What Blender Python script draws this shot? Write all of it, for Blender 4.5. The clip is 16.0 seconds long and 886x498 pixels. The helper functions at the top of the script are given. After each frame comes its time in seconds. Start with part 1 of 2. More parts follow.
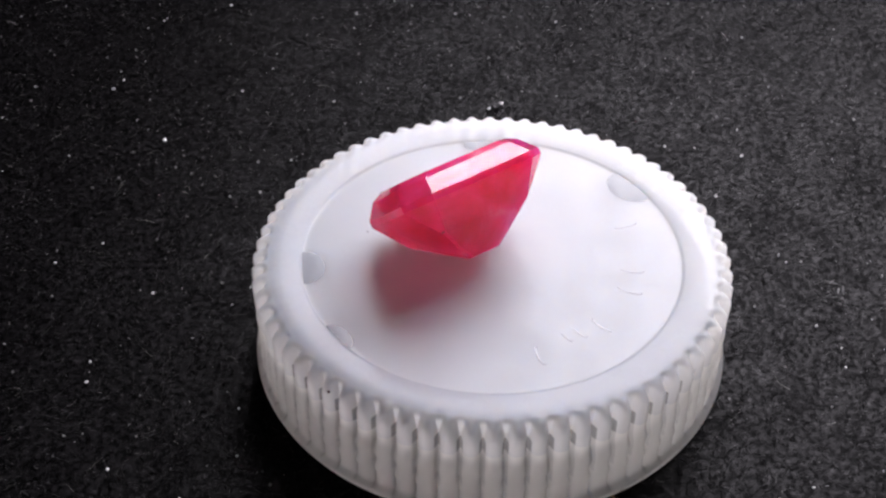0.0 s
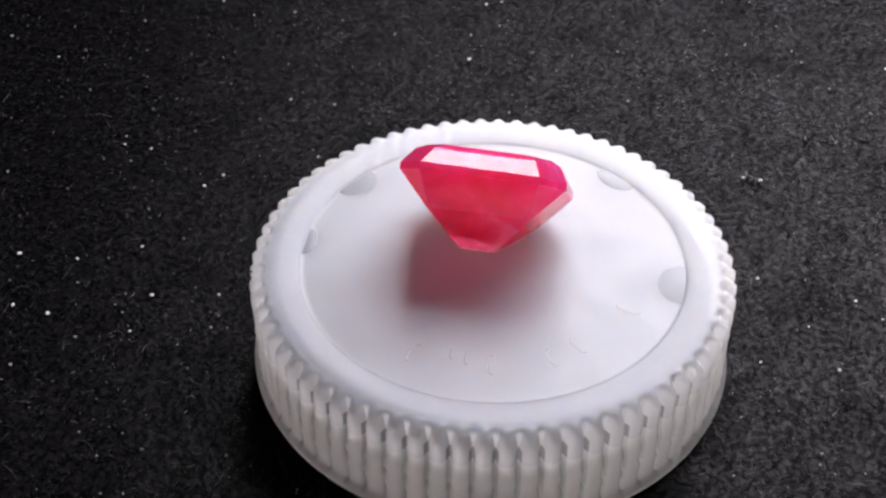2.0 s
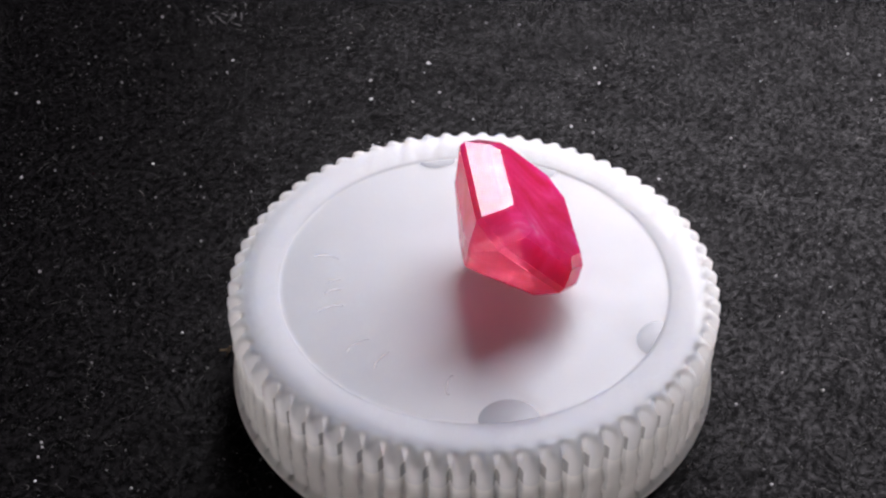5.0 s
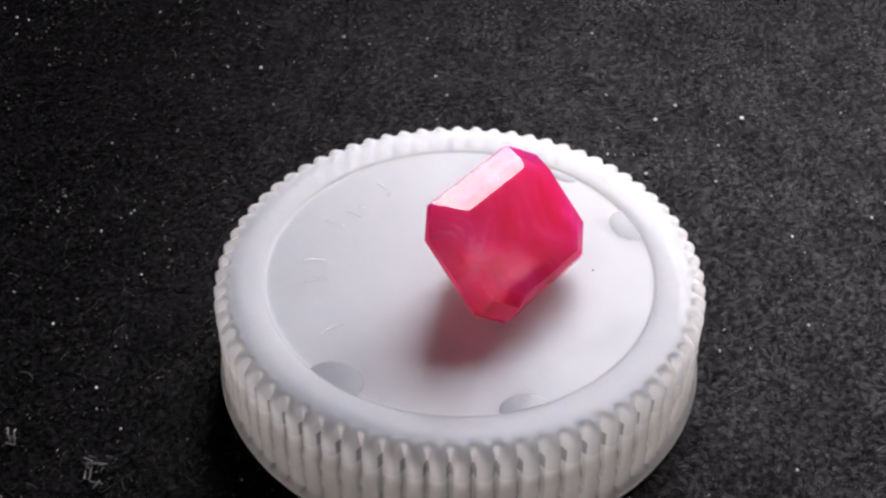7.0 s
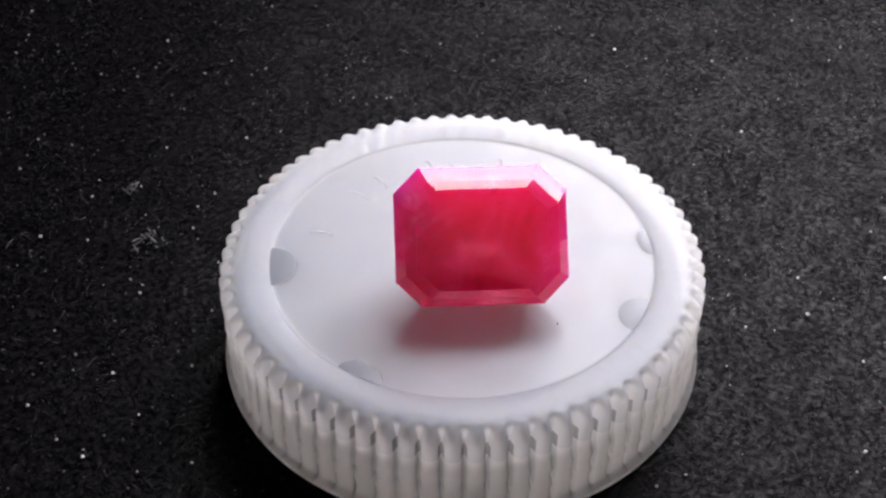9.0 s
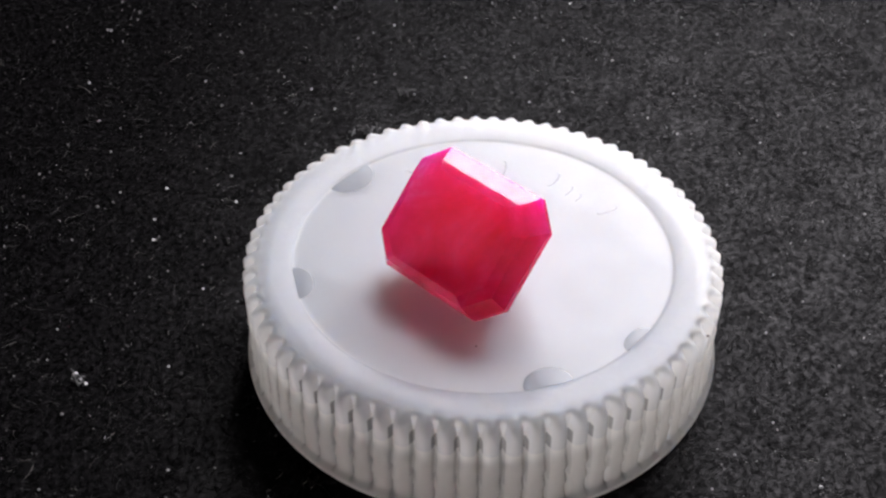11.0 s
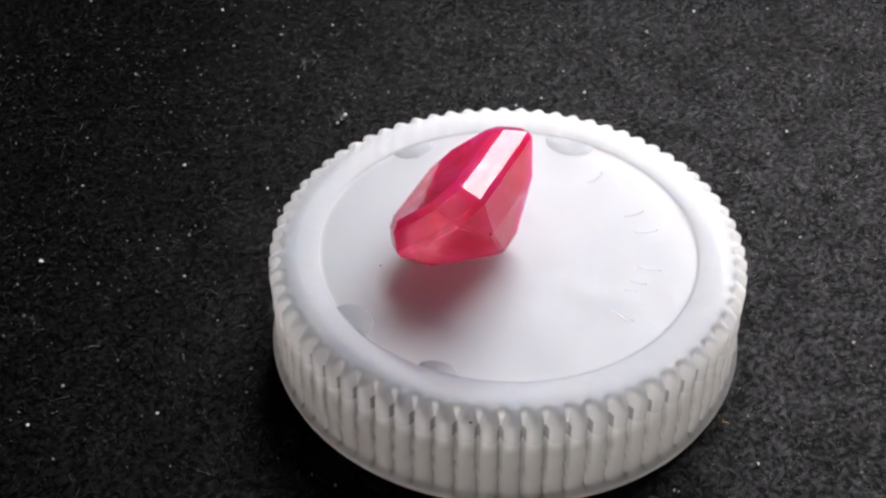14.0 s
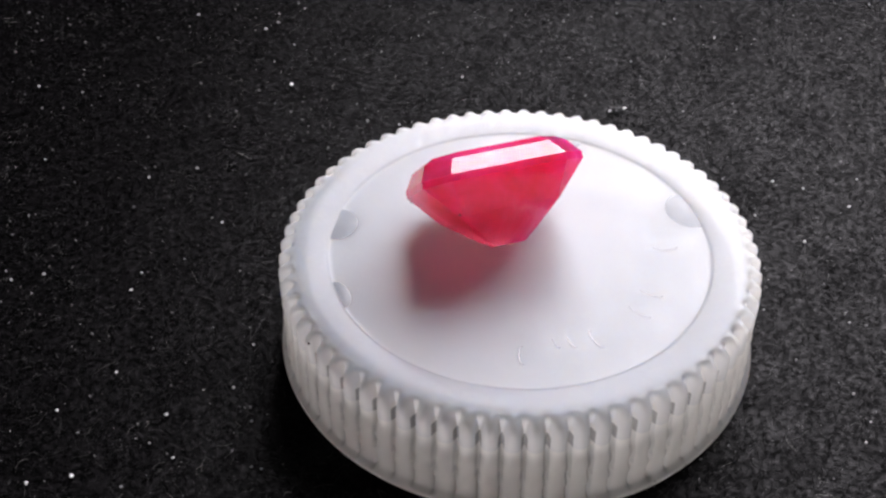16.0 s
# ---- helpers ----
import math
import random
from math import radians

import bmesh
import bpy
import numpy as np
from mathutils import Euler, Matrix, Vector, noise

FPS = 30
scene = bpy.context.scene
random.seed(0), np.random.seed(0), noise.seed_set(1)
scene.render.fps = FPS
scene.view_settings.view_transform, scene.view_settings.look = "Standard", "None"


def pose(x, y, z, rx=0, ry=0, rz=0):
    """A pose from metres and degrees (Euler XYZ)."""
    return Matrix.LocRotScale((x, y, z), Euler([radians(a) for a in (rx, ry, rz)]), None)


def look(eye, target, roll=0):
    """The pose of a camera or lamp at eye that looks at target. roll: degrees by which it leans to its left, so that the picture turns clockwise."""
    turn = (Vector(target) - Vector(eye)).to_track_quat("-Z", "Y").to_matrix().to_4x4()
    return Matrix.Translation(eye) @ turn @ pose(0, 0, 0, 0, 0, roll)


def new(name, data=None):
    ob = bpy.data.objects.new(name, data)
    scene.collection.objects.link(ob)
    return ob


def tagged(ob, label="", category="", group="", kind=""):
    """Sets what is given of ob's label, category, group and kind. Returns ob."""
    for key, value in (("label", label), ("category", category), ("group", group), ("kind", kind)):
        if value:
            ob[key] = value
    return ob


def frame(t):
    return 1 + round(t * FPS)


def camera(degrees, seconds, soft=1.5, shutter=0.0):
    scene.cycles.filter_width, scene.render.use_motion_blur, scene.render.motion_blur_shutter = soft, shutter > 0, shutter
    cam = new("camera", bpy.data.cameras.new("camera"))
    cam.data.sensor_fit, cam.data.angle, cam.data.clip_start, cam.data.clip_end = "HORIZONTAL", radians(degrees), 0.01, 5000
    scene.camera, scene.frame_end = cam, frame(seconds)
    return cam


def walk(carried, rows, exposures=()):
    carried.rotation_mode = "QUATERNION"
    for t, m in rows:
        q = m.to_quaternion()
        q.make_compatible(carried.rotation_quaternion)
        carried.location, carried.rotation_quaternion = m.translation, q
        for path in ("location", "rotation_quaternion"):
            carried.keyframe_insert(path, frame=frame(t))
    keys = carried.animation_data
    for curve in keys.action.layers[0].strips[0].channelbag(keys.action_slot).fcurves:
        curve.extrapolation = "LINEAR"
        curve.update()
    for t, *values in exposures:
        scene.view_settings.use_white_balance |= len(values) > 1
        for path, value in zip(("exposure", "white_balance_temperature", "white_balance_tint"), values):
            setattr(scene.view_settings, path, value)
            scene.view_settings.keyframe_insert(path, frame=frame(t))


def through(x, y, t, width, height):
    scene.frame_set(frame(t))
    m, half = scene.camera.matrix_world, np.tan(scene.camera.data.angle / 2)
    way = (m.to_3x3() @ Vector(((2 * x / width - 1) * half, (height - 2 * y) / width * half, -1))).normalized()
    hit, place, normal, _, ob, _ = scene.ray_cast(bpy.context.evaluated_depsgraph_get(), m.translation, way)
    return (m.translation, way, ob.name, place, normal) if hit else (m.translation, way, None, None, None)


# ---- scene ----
U = 0.016          # radius of the cap, the unit of the plan
CAM_D, CAM_E = 6.225 * U, radians(44.96)
EYE = Vector((0, -CAM_D * math.cos(CAM_E), CAM_D * math.sin(CAM_E)))

# seconds, turn to the right, tilt below the level (degrees)
VIEW = [(0.0, -1.36, 41.0), (0.5, -1.18, 41.1), (1.0, -1.15, 41.23), (1.5, -1.01, 41.31), (2.0, -1.05, 41.41),
        (2.5, -0.98, 41.44), (3.0, -1.0, 41.44), (3.5, -0.99, 41.42), (4.0, -1.12, 41.4), (5.2, -1.36, 41.41),
        (6.5, -1.67, 41.47), (7.0, -1.86, 41.52), (7.5, -1.9, 41.57), (8.0, -2.2, 41.57), (8.5, -2.45, 41.59),
        (9.0, -2.66, 41.56), (10.2, -3.2, 41.28), (11.5, -3.46, 40.96), (12.0, -3.47, 40.96), (12.5, -3.35, 40.99),
        (13.0, -3.21, 41.06), (13.5, -2.97, 41.11), (14.0, -2.9, 41.2), (14.5, -2.8, 41.26), (15.0, -2.69, 41.36),
        (15.5, -2.58, 41.44), (16.0, -2.6, 41.48)]
# seconds, turn of the turntable (degrees)
TURN = [(0.0, 0.71), (0.5, -10.74), (1.0, -22.87), (1.5, -34.67), (2.0, -46.96), (2.5, -58.67), (3.0, -70.96),
        (3.5, -82.42), (4.0, -94.3), (4.5, -105.6), (5.0, -116.9), (5.5, -128.2), (6.0, -139.5), (6.5, -150.85),
        (7.0, -162.97), (7.5, -174.84), (8.0, -186.64), (8.5, -197.8), (9.0, -209.72), (9.5, -221.2), (10.0, -232.7),
        (10.5, -244.1), (11.0, -255.6), (11.5, -267.1), (12.0, -278.96), (12.5, -290.68), (13.0, -303.14),
        (13.5, -315.27), (14.0, -327.69), (14.5, -339.35), (15.0, -351.76), (15.5, -363.46), (16.0, -375.68)]


def aim(yaw, tilt):
    a, b = radians(yaw), radians(tilt)
    return EYE + Vector((math.sin(a) * math.cos(b), math.cos(a) * math.cos(b), -math.sin(b)))


cam = camera(34.66, 16.0, soft=2.5)
walk(cam, [(t, look(EYE, aim(a, b), 0)) for t, a, b in VIEW],
     exposures=[(0, 0, 6500, 10), (4, 0, 6500, 10), (6.5, 0, 6650, 8), (9, 0, 6550, 9), (11.5, 0.06, 6620, 5), (13.5, 0.05, 6680, 4), (14.5, 0.06, 6660, 4), (16, 0.06, 6600, 7)])

# ---- light ----
# soft light from out of view; the near window around it is added
WIN_X, WIN_Z, WALL_Y = (-0.018, 0.25), (0.078, 0.37), 0.19
world = bpy.data.worlds.new("sky")
scene.world = world
world.use_nodes = True
sky = world.node_tree.nodes.new("ShaderNodeTexSky")
sky.sky_type, sky.sun_disc = "NISHITA", False
sky.sun_elevation, sky.sun_rotation = radians(40), radians(30)
world.node_tree.links.new(sky.outputs[0], world.node_tree.nodes["Background"].inputs[0])
world.node_tree.nodes["Background"].inputs[1].default_value = 0.1

lamp = new("window_light", bpy.data.lights.new("window_light", "AREA"))
lamp.data.shape, lamp.data.size, lamp.data.size_y = "RECTANGLE", WIN_X[1] - WIN_X[0], WIN_Z[1] - WIN_Z[0]
lamp.data.energy, lamp.data.color = 3.75, (1.0, 0.94, 1.035)
lamp.matrix_basis = pose(sum(WIN_X) / 2, WALL_Y + 0.01, sum(WIN_Z) / 2, -90, 0, 0)
scene.view_settings.exposure = 0.0


# ---- materials ----
def material(name, base=(0.5, 0.5, 0.5), rough=0.5, **sockets):
    m = bpy.data.materials.new(name)
    m.use_nodes = True
    b = m.node_tree.nodes["Principled BSDF"]
    b.inputs["Base Color"].default_value = (*base, 1)
    b.inputs["Roughness"].default_value = rough
    for key, value in sockets.items():
        b.inputs[key.replace("_", " ")].default_value = value
    return m, m.node_tree, b


def node(tree, kind, **values):
    n = tree.nodes.new(kind)
    for key, value in values.items():
        n.inputs[key.replace("_", " ")].default_value = value
    return n


def noise_node(tree, scale, detail=4, rough=0.6):
    c = tree.nodes.new("ShaderNodeTexCoord")
    n = node(tree, "ShaderNodeTexNoise", Scale=scale, Detail=detail, Roughness=rough)
    tree.links.new(c.outputs["Object"], n.inputs["Vector"])
    return n


def ramp(tree, source, stops):
    r = tree.nodes.new("ShaderNodeValToRGB")
    while len(r.color_ramp.elements) < len(stops):
        r.color_ramp.elements.new(0.5)
    for e, (at, col) in zip(r.color_ramp.elements, stops):
        e.position, e.color = at, (*col, 1)
    tree.links.new(source, r.inputs[0])
    return r


def bump(tree, bsdf, source, strength, distance):
    b = node(tree, "ShaderNodeBump", Strength=strength, Distance=distance)
    tree.links.new(source, b.inputs["Height"])
    tree.links.new(b.outputs[0], bsdf.inputs["Normal"])


def felt_material():
    m, t, b = material("black_felt", rough=0.27)
    n = noise_node(t, 2500, 6, 0.7)
    r = ramp(t, n.outputs[0], [(0.42, (0.001, 0.001, 0.001)), (0.6, (0.0055, 0.005, 0.0055)), (0.74, (0.024, 0.022, 0.024))])
    t.links.new(r.outputs[0], b.inputs["Base Color"])
    # worn and dusty areas are a little shinier than deep pile
    w = noise_node(t, 170, 5, 0.65)
    big = node(t, "ShaderNodeMapRange", From_Min=0.3, From_Max=0.7, To_Min=0.55, To_Max=1.35)
    fine = node(t, "ShaderNodeMapRange", From_Min=0.43, From_Max=0.76, To_Min=0.01, To_Max=0.082)
    mul = t.nodes.new("ShaderNodeMath")
    mul.operation = "MULTIPLY"
    t.links.new(w.outputs[0], big.inputs["Value"])
    t.links.new(n.outputs[0], fine.inputs["Value"])
    t.links.new(big.outputs[0], mul.inputs[0])
    t.links.new(fine.outputs[0], mul.inputs[1])
    t.links.new(mul.outputs[0], b.inputs["Specular IOR Level"])
    bump(t, b, n.outputs[0], 0.25, 0.0003)
    return m


def fibre_material(name, stops, rough=0.8):
    m, t, b = material(name, rough=rough, Specular_IOR_Level=0.05)
    g = t.nodes.new("ShaderNodeNewGeometry")
    r = ramp(t, g.outputs["Random Per Island"], stops)
    t.links.new(r.outputs[0], b.inputs["Base Color"])
    return m


def plastic_material(name, base, through, clear, rough=(0.24, 0.38), depth=0.003):
    """Milky polypropylene: light wanders through the wall and comes out warmer, and a little passes straight."""
    m, t, b = material(name, base, rough[0], IOR=1.49, Subsurface_Weight=1.0, Subsurface_Scale=depth, Subsurface_Anisotropy=0.2)
    b.inputs["Subsurface Radius"].default_value = (1.0, 0.86, 0.72)
    # the rim is polished, the panel inside the ring is matt
    c = t.nodes.new("ShaderNodeTexCoord")
    flat = t.nodes.new("ShaderNodeVectorMath")
    flat.operation = "MULTIPLY"
    flat.inputs[1].default_value = (1, 1, 0)
    far = t.nodes.new("ShaderNodeVectorMath")
    far.operation = "LENGTH"
    zone = node(t, "ShaderNodeMapRange", From_Min=0.795 * U, From_Max=0.805 * U, To_Min=rough[1], To_Max=rough[0])
    t.links.new(c.outputs["Object"], flat.inputs[0])
    t.links.new(flat.outputs[0], far.inputs[0])
    t.links.new(far.outputs["Value"], zone.inputs["Value"])
    # handling has dulled it in patches
    worn = noise_node(t, 420, 6, 0.7)
    dull = node(t, "ShaderNodeMapRange", From_Min=0.35, From_Max=0.7, To_Min=0.85, To_Max=1.3)
    mul = t.nodes.new("ShaderNodeMath")
    mul.operation = "MULTIPLY"
    t.links.new(worn.outputs[0], dull.inputs["Value"])
    t.links.new(zone.outputs[0], mul.inputs[0])
    t.links.new(dull.outputs[0], mul.inputs[1])
    t.links.new(mul.outputs[0], b.inputs["Roughness"])
    n = noise_node(t, 260, 5, 0.6)
    k = ramp(t, n.outputs[0], [(0.3, tuple(c * 0.96 for c in base)), (0.7, base)])
    t.links.new(k.outputs[0], b.inputs["Base Color"])
    f = noise_node(t, 2600, 3, 0.6)
    bump(t, b, f.outputs[0], 0.22, 0.00005)
    cl = node(t, "ShaderNodeBsdfTransparent", Color=(0.95, 0.95, 0.93, 1))
    tr = node(t, "ShaderNodeBsdfTranslucent", Color=(0.98, 0.97, 0.94, 1))
    milky = node(t, "ShaderNodeMixShader", Fac=through)
    mix = node(t, "ShaderNodeMixShader", Fac=clear)
    t.links.new(b.outputs[0], milky.inputs[1])
    t.links.new(tr.outputs[0], milky.inputs[2])
    t.links.new(milky.outputs[0], mix.inputs[1])
    t.links.new(cl.outputs[0], mix.inputs[2])
    t.links.new(mix.outputs[0], t.nodes["Material Output"].inputs[0])
    return m


def gem_material():
    """Cloudy ruby: partly clear stone with strong facet glints, partly silk and clouds that scatter the light inside."""
    m, t, b = material("ruby", rough=0.05, Transmission_Weight=0.32, IOR=1.5, Subsurface_Weight=1.0, Subsurface_Scale=0.022)
    b.inputs["Subsurface Radius"].default_value = (1.0, 0.13, 0.45)
    # veils of silk: broad clouds broken by finer ones
    n = noise_node(t, 210, 6, 0.62)
    n.inputs["Distortion"].default_value = 0.8
    r = ramp(t, n.outputs[0], [(0.36, (0.6, 0.006, 0.06)), (0.5, (0.75, 0.02, 0.13)), (0.6, (0.87, 0.048, 0.2)), (0.7, (0.96, 0.2, 0.37))])
    t.links.new(r.outputs[0], b.inputs["Base Color"])
    cl = node(t, "ShaderNodeBsdfTransparent", Color=(1.0, 0.46, 0.56, 1))
    ms = node(t, "ShaderNodeMixShader", Fac=0.23)
    t.links.new(b.outputs[0], ms.inputs[1])
    t.links.new(cl.outputs[0], ms.inputs[2])
    t.links.new(ms.outputs[0], t.nodes["Material Output"].inputs[0])
    return m


def plain_material(name, base, rough, scale, spread=0.15):
    m, t, b = material(name, base, rough)
    n = noise_node(t, scale, 5, 0.6)
    r = ramp(t, n.outputs[0], [(0.3, tuple(c * (1 - spread) for c in base)), (0.7, base)])
    t.links.new(r.outputs[0], b.inputs["Base Color"])
    bump(t, b, n.outputs[0], 0.15, 0.001)
    return m


FELT = felt_material()
FIBRE = fibre_material("felt_fibre", [(0.0, (0.0006, 0.0006, 0.0006)), (0.6, (0.0014, 0.0013, 0.0014)), (0.93, (0.006, 0.0055, 0.006)), (1.0, (0.06, 0.06, 0.06))], 0.45)
LINT = fibre_material("lint", [(0.0, (0.006, 0.006, 0.006)), (0.6, (0.05, 0.048, 0.05)), (0.85, (0.22, 0.22, 0.22)), (1.0, (0.85, 0.85, 0.85))], 0.5)
THREAD = fibre_material("felt_thread", [(0.0, (0.004, 0.004, 0.004)), (0.7, (0.035, 0.034, 0.035)), (0.95, (0.1, 0.1, 0.095)), (1.0, (0.3, 0.3, 0.28))], 0.4)
WHITE = plain_material("white_lint", (0.8, 0.8, 0.8), 0.5, 3000)
TUFT = plain_material("grey_lint", (0.13, 0.13, 0.13), 0.7, 3000)
CRUMB = plain_material("tan_crumb", (0.35, 0.24, 0.13), 0.7, 3000)
CAP = plastic_material("milky_plastic", (0.9, 0.93, 0.955), 0.83, 0.12)
TOP = plastic_material("matt_milky_plastic", (0.9, 0.92, 0.955), 0.41, 0.12, depth=0.006)
# bluish, dimmer scattered light of rim and rib heads, put into their base colour
RIM = plastic_material("polished_bluish_plastic", (0.75, 0.82, 0.97), 0.6, 0.22, (0.27, 0.38))
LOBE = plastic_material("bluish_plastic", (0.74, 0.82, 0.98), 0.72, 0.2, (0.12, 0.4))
# greyer and clearer plastics that put the dark between the ribs into the material
GROOVE_DARK = plastic_material("dark_groove_plastic", (0.8, 0.83, 0.88), 0.5, 0.6)
GROOVE_DIM = plastic_material("dim_groove_plastic", (0.85, 0.88, 0.92), 0.74, 0.22)
LINING = plastic_material("smooth_clear_plastic", (0.9, 0.92, 0.95), 0.8, 0.85)
SIGN = plain_material("raised_plastic", (0.45, 0.45, 0.47), 0.55, 900, 0.05)
# dark that shows at the marks where sheen is missing, painted in as grey-blue
MARK = plastic_material("dark_mark_plastic", (0.21, 0.245, 0.3), 0.12, 0.05, (0.42, 0.42))
RUBY = gem_material()
SPECK = plain_material("dark_speck", (0.03, 0.006, 0.01), 0.6, 4000)
WALL = plain_material("wall_paint", (0.3, 0.3, 0.3), 0.9, 6)
WOOD = plain_material("table_wood", (0.12, 0.08, 0.05), 0.5, 14)
FRAME = plain_material("window_paint", (0.75, 0.75, 0.74), 0.4, 20, 0.05)
FLOOR = plain_material("floor_boards", (0.16, 0.12, 0.09), 0.6, 8)


# ---- building helpers ----
def part(name, bm, mat, parent=None, label=""):
    me = bpy.data.meshes.new(name)
    bm.to_mesh(me)
    bm.free()
    me.materials.append(mat)
    ob = new(name, me)
    ob.parent = parent
    return tagged(ob, label)


def smooth(ob, angle=0.6):
    ob.data.shade_smooth()
    ob.data.set_sharp_from_angle(angle=angle)
    return ob


def box(x0, x1, y0, y1, z0, z1, bevel=0.0):
    bm = bmesh.new()
    bmesh.ops.create_cube(bm, size=1)
    for v in bm.verts:
        v.co = Vector((x0 + (v.co.x + 0.5) * (x1 - x0), y0 + (v.co.y + 0.5) * (y1 - y0), z0 + (v.co.z + 0.5) * (z1 - z0)))
    if bevel:
        bmesh.ops.bevel(bm, geom=bm.edges[:], offset=bevel, segments=2, affect="EDGES", profile=0.5)
    return bm


def lathe(profile, steps=144, closed=True):
    """Turns a profile of (radius, height), in units of U, about the upright axis."""
    bm = bmesh.new()
    rings = []
    for r, z in profile:
        if r < 1e-6:
            rings.append([bm.verts.new((0, 0, z * U))] * steps)
        else:
            rings.append([bm.verts.new((r * U * math.cos(2 * math.pi * k / steps), r * U * math.sin(2 * math.pi * k / steps), z * U)) for k in range(steps)])
    pairs = list(zip(rings, rings[1:])) + ([(rings[-1], rings[0])] if closed else [])
    for a, b in pairs:
        for k in range(steps):
            quad = [a[k], a[(k + 1) % steps], b[(k + 1) % steps], b[k]]
            face = list(dict.fromkeys(quad))
            if len(face) > 2:
                bm.faces.new(face)
    bmesh.ops.recalc_face_normals(bm, faces=bm.faces[:])
    return bm


# ---- the room, plain ----
def room():
    x0, x1, y0, z0, z1, d = -1.6, 1.9, -2.2, -0.76, 1.75, 0.12
    y1 = WALL_Y
    tagged(part("floor", box(x0 - d, x1 + d, y0 - d, y1 + d, z0 - 0.1, z0), FLOOR), "dark plain floor of the room", "floor", kind="structure")
    tagged(part("ceiling", box(x0 - d, x1 + d, y0 - d, y1 + d, z1, z1 + 0.1), WALL), "plain painted ceiling of the room", "ceiling", kind="structure")
    for name, b in (("wall_west", (x0 - d, x0, y0, y1, z0, z1)), ("wall_east", (x1, x1 + d, y0, y1, z0, z1)), ("wall_south", (x0 - d, x1 + d, y0 - d, y0, z0, z1))):
        tagged(part(name, box(*b), WALL), "plain grey painted wall of the room", "wall", kind="structure")
    wall = tagged(new("wall_north"), "plain grey painted wall with a window opening", "wall", kind="structure")
    wx, wz = WIN_X, WIN_Z
    for b in ((x0 - d, wx[0], z0, z1), (wx[1], x1 + d, z0, z1), (wx[0], wx[1], z0, wz[0]), (wx[0], wx[1], wz[1], z1)):
        part("wall_section", box(b[0], b[1], y1, y1 + d, b[2], b[3]), WALL, wall)
    # frame added about the lamp's opening, never in view
    win = tagged(new("window_1"), "added white window frame around the light, out of view", "window", kind="structure")
    for b in ((wx[0] - 0.04, wx[0], wz[0] - 0.04, wz[1] + 0.04), (wx[1], wx[1] + 0.04, wz[0] - 0.04, wz[1] + 0.04), (wx[0], wx[1], wz[0] - 0.04, wz[0]), (wx[0], wx[1], wz[1], wz[1] + 0.04)):
        part("window_frame", box(b[0], b[1], y1 - 0.02, y1 - 0.002, b[2], b[3], 0.003), FRAME, win)
    table = tagged(new("table"), "dark brown wooden table under the turning cloth", "table")
    part("tabletop", box(-0.7, 0.7, -0.45, 0.185, -0.038, -0.008, 0.004), WOOD, table)
    for x in (-0.64, 0.64):
        for y in (-0.39, 0.12):
            part("leg", box(x - 0.025, x + 0.025, y - 0.025, y + 0.025, z0, -0.0385, 0.003), WOOD, table)


room()


# ---- turning black felt ----
FELT_R = 7.0
SPOTS = [(-1.44, -0.71), (1.02, 1.47), (-1.56, 1.49), (-1.92, 0.53), (-1.13, -0.86), (0.98, 1.18), (-0.71, 1.85), (-1.57, -0.98), (1.4, 1.39), (-2.34,
         1.97), (-0.64, 2.74), (-2.17, -0.34), (-2.05, -0.26), (0.16, 1.44), (-1.78, -1.16), (-1.49, -1.36), (-0.34, -1.95), (0.56, -2.28), (-1.62,
         -0.23), (-1.06, 0.26), (1.17, 1.46), (1.37, -0.77), (0.03, 3.12), (-1.21, 1.94), (-1.17, -1.55), (-1.91, 1.95), (0.63, 1.26), (-1, -1.06),
         (-2.33, -1.71), (1.82, -3.15), (-1.3, -2.13), (1.78, -0.55), (1.97, 0.04), (2.71, -1.02), (3.34, -0.48), (-0.49, -2.97), (2.12, 0.58), (0.57,
         -1.11), (1.52, -1.13), (-0.32, 2.83), (-1.38, 2.82), (2.41, 1.76), (-2.84, 1.05), (-1.34, -1.27), (-1.43, 0.33), (1.23, 1.06)]


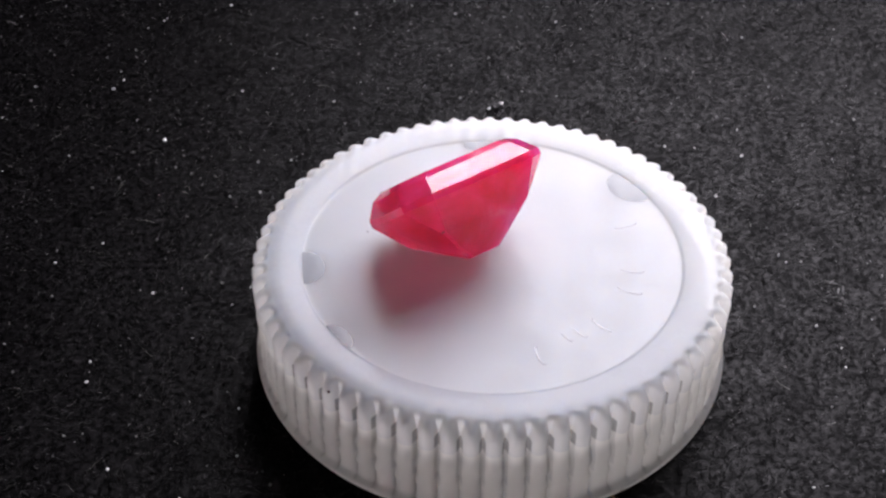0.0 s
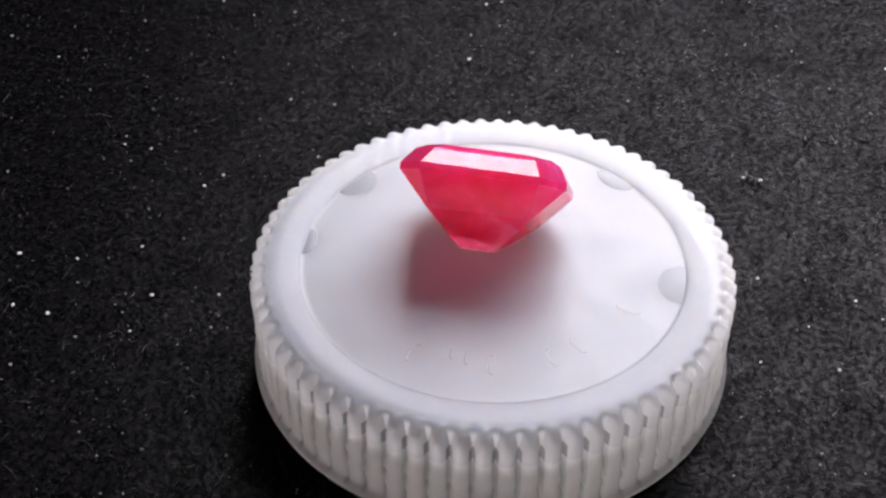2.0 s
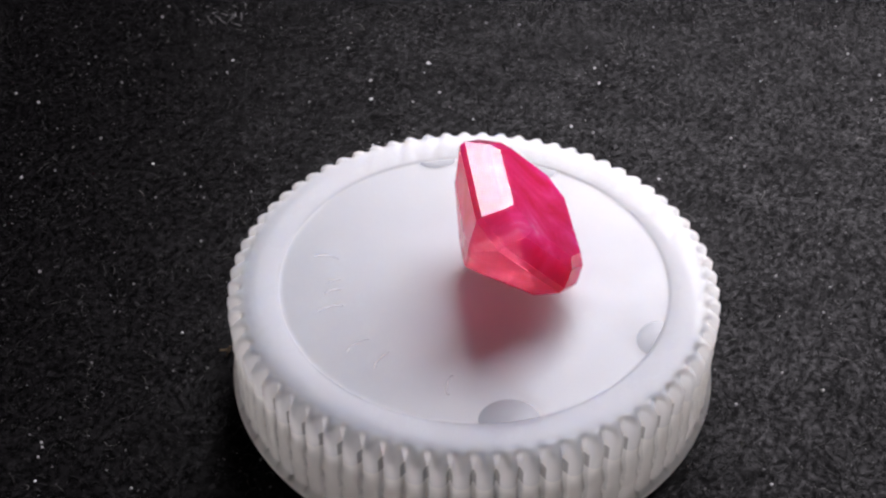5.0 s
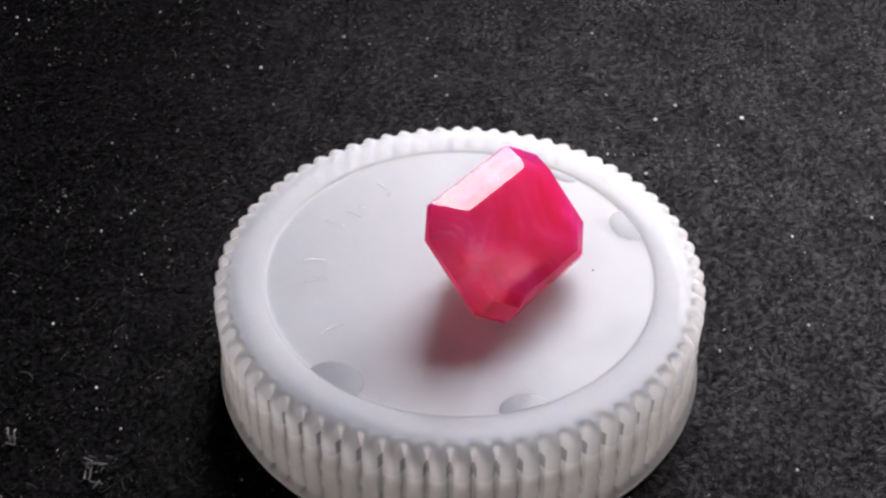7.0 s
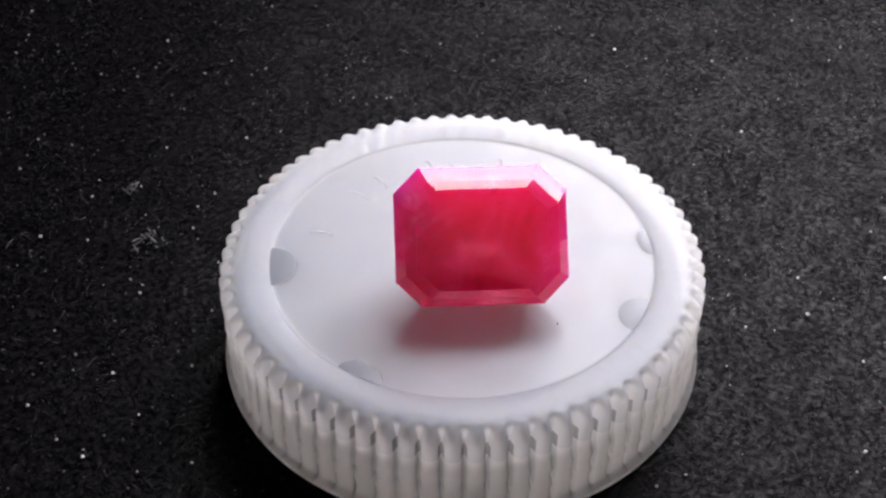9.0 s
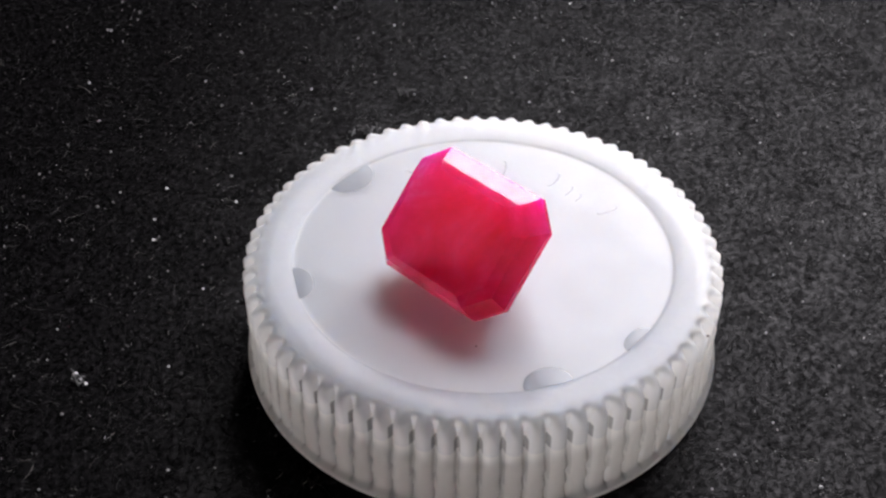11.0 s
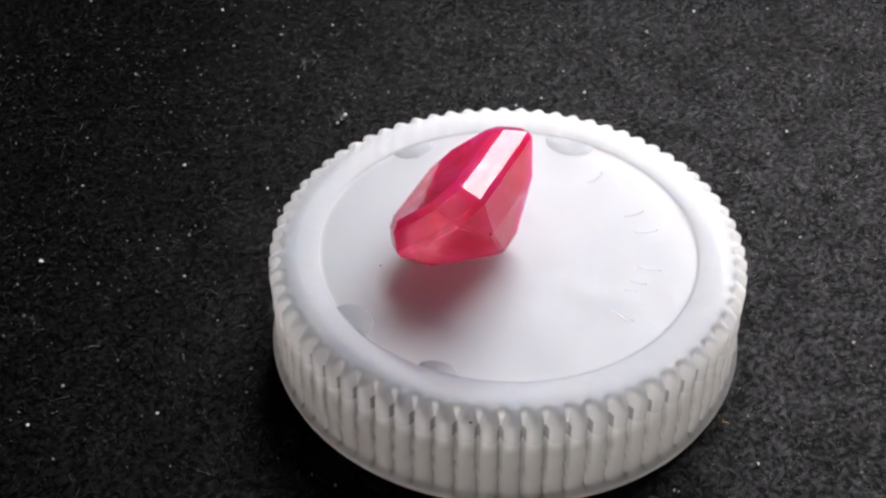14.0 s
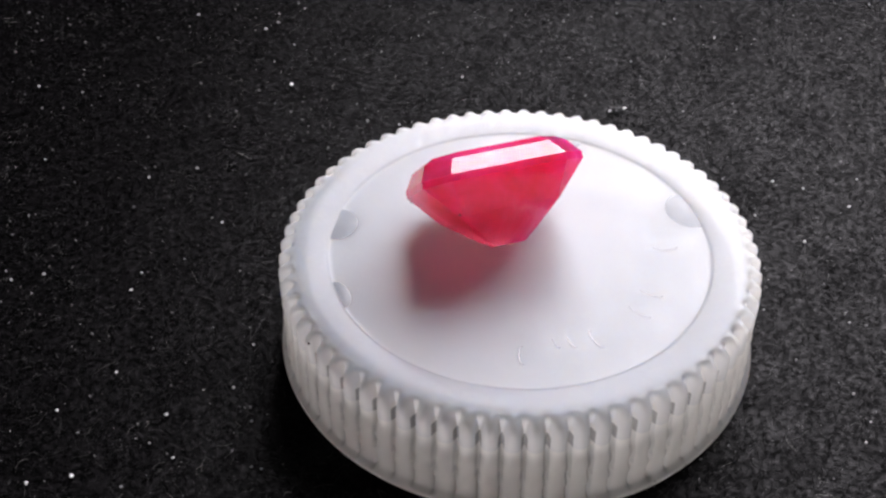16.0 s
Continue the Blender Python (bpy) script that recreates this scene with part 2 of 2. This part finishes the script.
def strands(count, r_min, r_max, length, width, rise, lift, seed, curl=0.7, joints=2):
    """Many thin, bent, three-sided fibres lying on the felt."""
    g = np.random.default_rng(seed)
    r = np.sqrt(g.uniform(r_min ** 2, r_max ** 2, count)) * U
    a = g.uniform(0, 2 * np.pi, count)
    c = np.stack([r * np.cos(a), r * np.sin(a), np.full(count, lift)], 1)
    size = length * g.uniform(0.4, 1.6, count) ** 1.3
    ang = g.uniform(0, 2 * np.pi, count)
    bend = g.normal(0, curl, count)
    up = rise * g.uniform(0.1, 1.5, count)
    w = width * g.uniform(0.6, 1.4, count)
    verts = np.zeros((count, 3 * (joints + 1), 3))
    for i in range(joints + 1):
        s = i / joints
        fat = w * (1.0 if s < 0.5 else 1.6 - 1.3 * s)
        for j in range(3):
            q = 2 * np.pi * j / 3
            verts[:, 3 * i + j] = c + np.stack([-np.sin(ang) * np.cos(q), np.cos(ang) * np.cos(q), np.full(count, np.sin(q))], 1) * fat[:, None]
        ang = ang + (bend + g.normal(0, curl * 0.5, count)) / joints
        c = c + np.stack([np.cos(ang), np.sin(ang), up * 2 * (1 - s) - (0.6 * up if joints > 2 else 0)], 1) * (size / joints)[:, None]
        c[:, 2] = np.maximum(c[:, 2], -0.00012)
    quads = []
    for i in range(joints):
        for j in range(3):
            k = (j + 1) % 3
            quads.append((3 * i + j, 3 * i + k, 3 * i + 3 + k, 3 * i + 3 + j))
    faces = (np.arange(count)[:, None, None] * 3 * (joints + 1) + np.array(quads)[None]).reshape(-1, 4)
    return verts.reshape(-1, 3), faces


def raw_mesh(name, verts, faces, mat, parent, label):
    me = bpy.data.meshes.new(name)
    me.from_pydata(verts.tolist(), [], faces.tolist())
    me.materials.append(mat)
    me.shade_smooth()
    ob = new(name, me)
    ob.parent = parent
    return tagged(ob, label, kind="stuff")


def lint_lump(rng, size):
    bm = bmesh.new()
    bmesh.ops.create_icosphere(bm, subdivisions=1, radius=size)
    for v in bm.verts:
        v.co *= rng.uniform(0.6, 1.3)
        v.co.z *= 0.6
    return bm


def felt():
    rng = random.Random(3)
    bm = bmesh.new()
    steps, rings = 160, 60
    grid = [[bm.verts.new((0, 0, 0))]]
    for i in range(1, rings + 1):
        r = FELT_R * U * i / rings
        grid.append([bm.verts.new((r * math.cos(2 * math.pi * k / steps), r * math.sin(2 * math.pi * k / steps), 0)) for k in range(steps)])
    for v in bm.verts:
        v.co.z = -0.00012 + 0.0001 * noise.noise(v.co * 300)
    low = [bm.verts.new((v.co.x * 1.001, v.co.y * 1.001, -0.0025)) for v in grid[-1]]
    grid.append(low)
    for k in range(steps):
        n = (k + 1) % steps
        bm.faces.new((grid[0][0], grid[1][k], grid[1][n]))
        for a, b in zip(grid[1:], grid[2:]):
            bm.faces.new((a[k], b[k], b[n], a[n]))
    bm.faces.new(low[::-1])
    bmesh.ops.recalc_face_normals(bm, faces=bm.faces[:])
    cloth = part("felt_cloth", bm, FELT)
    cloth.data.shade_smooth()
    tagged(cloth, "black felt cloth with white lint on a turntable", "cloth")
    v, f = strands(110000, 0.9, 4.9, 0.00042, 0.000022, 0.5, -0.00012, 5)
    raw_mesh("fuzz", v, f, FIBRE, cloth, "short black felt fibres")
    v, f = strands(24000, 1.0, 4.6, 0.00085, 0.000013, 0.35, 0.0, 12, 1.8, 4)
    raw_mesh("fibre_tangle", v, f, THREAD, cloth, "curled grey felt fibres")
    v, f = strands(160, 1.05, 4.9, 0.0007, 0.00002, 0.3, 0.00003, 6)
    raw_mesh("stray_fibres", v, f, LINT, cloth, "pale stray fibres")
    # dust, many small pale grains
    g = np.random.default_rng(8)
    tmp = bmesh.new()
    bmesh.ops.create_icosphere(tmp, subdivisions=1, radius=1)
    ico = np.array([p.co[:] for p in tmp.verts])
    tri = np.array([[p.index for p in q.verts] for q in tmp.faces])
    tmp.free()
    count = 16000
    r = np.sqrt(g.uniform(1.02 ** 2, 4.9 ** 2, count)) * U
    a = g.uniform(0, 2 * np.pi, count)
    size = 0.000035 + 0.000085 * g.random(count) ** 4
    c = np.stack([r * np.cos(a), r * np.sin(a), 0.00002 + size * 0.5], 1)
    verts = (c[:, None] + ico[None] * size[:, None, None] * g.uniform(0.6, 1.3, (count, len(ico), 1))).reshape(-1, 3)
    faces = (np.arange(count)[:, None, None] * len(ico) + tri[None]).reshape(-1, 3)
    raw_mesh("dust", verts, faces, LINT, cloth, "pale dust grains")
    for x, y in SPOTS:
        s = rng.uniform(0.65, 1.15) * (1.25 if -2 < x < -1.3 else 1.0)
        ob = part("lint", lint_lump(rng, 0.00013 * s), WHITE, cloth, "white speck of lint")
        ob.location = (x * U, y * U, 0.00008 * s)
    # a white crumb in three pieces
    for x, y, s in ((0.12, 1.79, 1.25), (0.155, 1.81, 1.0), (0.185, 1.835, 1.3)):
        ob = part("crumb", lint_lump(rng, 0.00016 * s), WHITE, cloth, "white crumb")
        ob.location = (x * U, y * U, 0.0001 * s)
    # loose tufts beside the cap
    for x, y, n, wide, mat, label in ((0.149, 1.82, 9, 0.0004, TUFT, "grey tuft of lint"), (1.66, 0.34, 16, 0.001, TUFT, "loose grey tuft of lint"),
                                      (2.0, 0.09, 7, 0.0004, TUFT, "grey tuft of lint"), (-1.66, -2.4, 14, 0.0016, TUFT, "spread-out grey tuft of lint"), (0.224, 2.356, 6, 0.0006, TUFT, "thin grey tuft of lint"), (0.58, -0.87, 3, 0.0002, CRUMB, "tan crumb beside the cap")):
        tuft = part("tuft", tuft_mesh(rng, n, wide), mat, cloth, label)
        tuft.location = (x * U, y * U, 0)
    return cloth


def tuft_mesh(rng, count, wide):
    bm = bmesh.new()
    for k in range(count):
        a, b = rng.uniform(0, 6.28), rng.uniform(0.3, 1.4) * wide
        m = Matrix.Translation((b * math.cos(a), b * math.sin(a), 0.0003)) @ Euler((rng.uniform(0, 3), rng.uniform(0, 3), a)).to_matrix().to_4x4()
        bmesh.ops.create_cone(bm, segments=5, radius1=0.00007, radius2=0.00003, depth=rng.uniform(0.0004, 0.0011), cap_ends=True, matrix=m)
    return bm


cloth = felt()

# ---- bottle cap ----
CAP_X, CAP_Y, CAP_H = 0.099, 0.078, 0.48
RIBS = 72


def ribbed_shell():
    """The cap's body: a plain top and inside, a skirt with moulded ribs."""
    h = CAP_H
    # radius on a rib, radius between ribs, height, squareness of the ribs
    prof = [(0.0, 0.0, h - 0.006, 2), (0.3, 0.3, h - 0.0065, 2), (0.6, 0.6, h - 0.009, 2), (0.775, 0.775, h - 0.010, 2), (0.79, 0.79, h - 0.0112, 2),
            (0.795, 0.795, h - 0.0095, 2), (0.801, 0.801, h - 0.0055, 2), (0.809, 0.809, h - 0.0035, 2), (0.84, 0.84, h + 0.001, 2), (0.88, 0.88, h + 0.006, 2),
            (0.905, 0.905, h + 0.008, 2), (0.925, 0.922, h + 0.006, 2), (0.938, 0.932, h + 0.0045, 2), (0.957, 0.943, h + 0.004, 2), (0.975, 0.95, h + 0.0, 2), (0.99, 0.955, h - 0.009, 2),
            (1.004, 0.957, h - 0.025, 2), (1.005, 0.957, h - 0.05, 2.5), (1.003, 0.956, h - 0.075, 3), (1.0, 0.956, 0.34, 3), (1.0, 0.958, 0.285, 3), (1.003, 0.976, 0.262, 3), (1.0, 0.986, 0.24, 3), (1.0, 0.986, 0.215, 3), (1.0, 0.966, 0.205, 4), (1.0, 0.966, 0.17, 4),
            (1.003, 0.985, 0.15, 3), (1.003, 0.985, 0.135, 3), (1.0, 0.962, 0.12, 4), (1.0, 0.962, 0.07, 4), (1.003, 0.985, 0.05, 3), (1.014, 1.014, 0.036, 2),
            (1.019, 1.019, 0.02, 2), (1.014, 1.014, 0.006, 2), (0.998, 0.998, 0.0, 2), (0.945, 0.945, 0.0, 2), (0.93, 0.93, 0.012, 2), (0.922, 0.922, 0.08, 2),
            (0.918, 0.918, 0.2, 2), (0.915, 0.915, 0.36, 2), (0.905, 0.905, 0.395, 2), (0.88, 0.88, 0.412, 2), (0.4, 0.4, 0.416, 2), (0.0, 0.0, 0.416, 2)]
    floor_row = [p[2] for p in prof].index(0.0)
    side = (-1.0, -0.93, -0.83, -0.74, -0.5, -0.17, 0.17, 0.5, 0.74, 0.83, 0.93)
    per = len(side)
    steps = RIBS * per
    bm = bmesh.new()
    rings = []
    for top, low, z, power in prof:
        if top == 0:
            rings.append([bm.verts.new((0, 0, z * U))] * steps)
            continue
        ring = []
        for k in range(steps):
            u = side[k % per]
            # ribs are narrow and domed at their heads, wide below, and close up at the foot
            gap = 0.13 + 0.25 * max(0, 1 - max(0, h - 0.012 - z) / 0.06)
            w = min(1, abs(u) / (1 - gap * max(0, min(1, (z - 0.16) / 0.03))))
            r = (low + (top - low) * (1 - w ** power) ** 0.55) * U
            a = 2 * math.pi * (k // per + (u + 1) / 2) / RIBS + radians(2.3)
            lift = 0.006 * math.exp(-((top - 0.957) / 0.013) ** 2) * (1 - w * w) if z > h - 0.03 else 0
            ring.append(bm.verts.new((r * math.cos(a), r * math.sin(a), (z + lift) * U)))
        rings.append(ring)
    for i, (a, b, pa, pb) in enumerate(zip(rings, rings[1:], prof, prof[1:])):
        mid, inner = (pa[2] + pb[2]) / 2, i >= floor_row
        # bands of height for the darkened grooves and the clear lining
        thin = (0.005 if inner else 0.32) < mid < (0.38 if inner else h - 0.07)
        semi = not inner and (0.17 < mid <= 0.32 or h - 0.07 <= mid < h - 0.045)
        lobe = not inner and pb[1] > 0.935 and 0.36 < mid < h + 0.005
        for k in range(steps):
            n = (k + 1) % steps
            face = list(dict.fromkeys((a[k], b[k], b[n], a[n])))
            if len(face) > 2:
                f = bm.faces.new(face)
                # thinnest wall, behind the grooves: their shade is put in as clearer, greyer plastic
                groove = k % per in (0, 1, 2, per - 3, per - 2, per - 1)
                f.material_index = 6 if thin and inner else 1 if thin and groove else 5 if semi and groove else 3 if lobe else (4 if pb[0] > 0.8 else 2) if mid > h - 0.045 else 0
    bmesh.ops.recalc_face_normals(bm, faces=bm.faces[:])
    return bm


def stroke(points, width, height):
    """A raised stroke along flat points, in units of U, as one closed strip."""
    bm = bmesh.new()
    rows = []
    for k, (x, y) in enumerate(points):
        xa, ya = points[max(0, k - 1)]
        xb, yb = points[min(len(points) - 1, k + 1)]
        side = Vector((ya - yb, xb - xa, 0)).normalized() * width / 2 * U
        c = Vector((x * U, y * U, 0))
        up = Vector((0, 0, height * U))
        rows.append([bm.verts.new(p) for p in (c - side - up, c - side * 0.6 + up, c + side * 0.6 + up, c + side - up)])
    for a, b in zip(rows, rows[1:]):
        for k in range(4):
            n = (k + 1) % 4
            bm.faces.new((a[k], b[k], b[n], a[n]))
    bm.faces.new(rows[0])
    bm.faces.new(rows[-1])
    bmesh.ops.recalc_face_normals(bm, faces=bm.faces[:])
    return bm


def half_round(wide, deep):
    """A thin smooth half-round pad that bulges towards the middle of the cap."""
    bm = bmesh.new()
    rows = []
    for k in range(25):
        a = math.pi * (0.5 + k / 24)
        x, y = deep * math.cos(a), wide * math.sin(a)
        x += 0.787 - math.sqrt(0.787 ** 2 - y * y) if k in (0, 24) else 0
        rows.append([bm.verts.new((x * f * U, y * f * U, z * U)) for f, z in ((1.0, -0.004), (1.0, 0.0003), (0.95, 0.0012))])
    top = bm.verts.new((-0.3 * deep * U, 0, 0.0012 * U))
    low = bm.verts.new((-0.3 * deep * U, 0, -0.004 * U))
    for p, q in zip(rows, rows[1:] + rows[:1]):
        bm.faces.new((p[0], q[0], q[1], p[1]))
        bm.faces.new((p[1], q[1], q[2], p[2]))
        bm.faces.new((p[2], q[2], top))
        bm.faces.new((q[0], p[0], low))
    bmesh.ops.recalc_face_normals(bm, faces=bm.faces[:])
    return bm


def bottle_cap():
    h = CAP_H
    cap = smooth(part("bottle_cap", ribbed_shell(), CAP), 0.7)
    cap.data.materials.append(GROOVE_DARK)
    cap.data.materials.append(TOP)
    cap.data.materials.append(LOBE)
    cap.data.materials.append(RIM)
    cap.data.materials.append(GROOVE_DIM)
    cap.data.materials.append(LINING)
    tagged(cap, "milky translucent ribbed plastic bottle cap lying on black felt", "bottle cap")
    for a, wide, deep in ((37, 0.115, 0.105), (92, 0.095, 0.07), (-173.5, 0.1, 0.09), (-141, 0.08, 0.045)):
        mark = smooth(part("pin_mark", half_round(wide, deep), MARK, cap, "smooth half-round moulding mark"))
        mark.location = (0.787 * U * math.cos(radians(a)), 0.787 * U * math.sin(radians(a)), (h - 0.0101) * U)
        mark.rotation_euler = (0, 0, radians(a))
    for a, r in ((-21, 0.6), (-9, 0.585), (19, 0.61), (-73, 0.62), (-59, 0.545), (-53, 0.56), (-44, 0.6), (-117, 0.37)):
        arc = [(0.013 * math.cos(radians(q)), 0.05 * math.sin(radians(q))) for q in range(70, 291, 20)]
        mark = smooth(part("moulded_sign", stroke(arc, 0.008, 0.0003), SIGN, cap, "faint raised moulded sign"))
        mark.location = (r * U * math.cos(radians(a)), r * U * math.sin(radians(a)), (h - 0.0088) * U)
        mark.rotation_euler = (0, 0, radians(a + 90))
    for r, a, z, size in ((0.998, -129.1, 0.452, 0.00012), (0.547, 165, h - 0.0075, 0.00007)):
        grit = part("grit", lint_lump(random.Random(4), size), SPECK, cap, "tiny dark grain of grit")
        grit.location = (r * U * math.cos(radians(a)), r * U * math.sin(radians(a)), z * U)
    return cap


cap = bottle_cap()


# ---- ruby ----
def octagon(bm, a, top, low, c, z):
    pts = [(-a + c, top), (a - c, top), (a, top - c), (a, low + c), (a - c, low), (-a + c, low), (-a, low + c), (-a, top - c)]
    return [bm.verts.new((x * U, y * U, z * U)) for x, y in pts]


def ruby():
    bm = bmesh.new()
    rows = [octagon(bm, *r) for r in ((0.258, 0.174, -0.218, 0.085, 0.079), (0.3, 0.209, -0.248, 0.095, 0.055), (0.34, 0.274, -0.274, 0.101, -0.012),
                                      (0.34, 0.274, -0.274, 0.101, -0.041), (0.212, 0.171, -0.219, 0.012, -0.178), (0.112, 0.062, -0.062, 0.012, -0.283), (0.07, 0.026, -0.012, 0.008, -0.319))]
    bm.faces.new(rows[0])
    bm.faces.new(rows[-1])
    for p, q in zip(rows, rows[1:]):
        for k in range(8):
            n = (k + 1) % 8
            bm.faces.new((p[k], p[n], q[n], q[k]))
    bmesh.ops.recalc_face_normals(bm, faces=bm.faces[:])
    gem = part("ruby", bm, RUBY)
    tagged(gem, "pinkish red step-cut ruby lying tilted on the cap", "gemstone")
    speck = part("surface_speck", lint_lump(random.Random(2), 0.00012), SPECK, gem, "tiny dark speck")
    speck.location = (0.213 * U, 0.169 * U, -0.17 * U)
    return gem


gem = ruby()


def motions():
    turn = [(t, pose(0, 0, 0, 0, 0, a)) for t, a in TURN]
    walk(cloth, turn)
    walk(cap, [(t, m @ pose(CAP_X * U, CAP_Y * U, 0)) for t, m in turn])
    walk(gem, [(t, m @ pose(-0.0674 * U, 0.208 * U, 0.7568 * U, 44.8, 0.31, -144.63)) for t, m in turn])


motions()
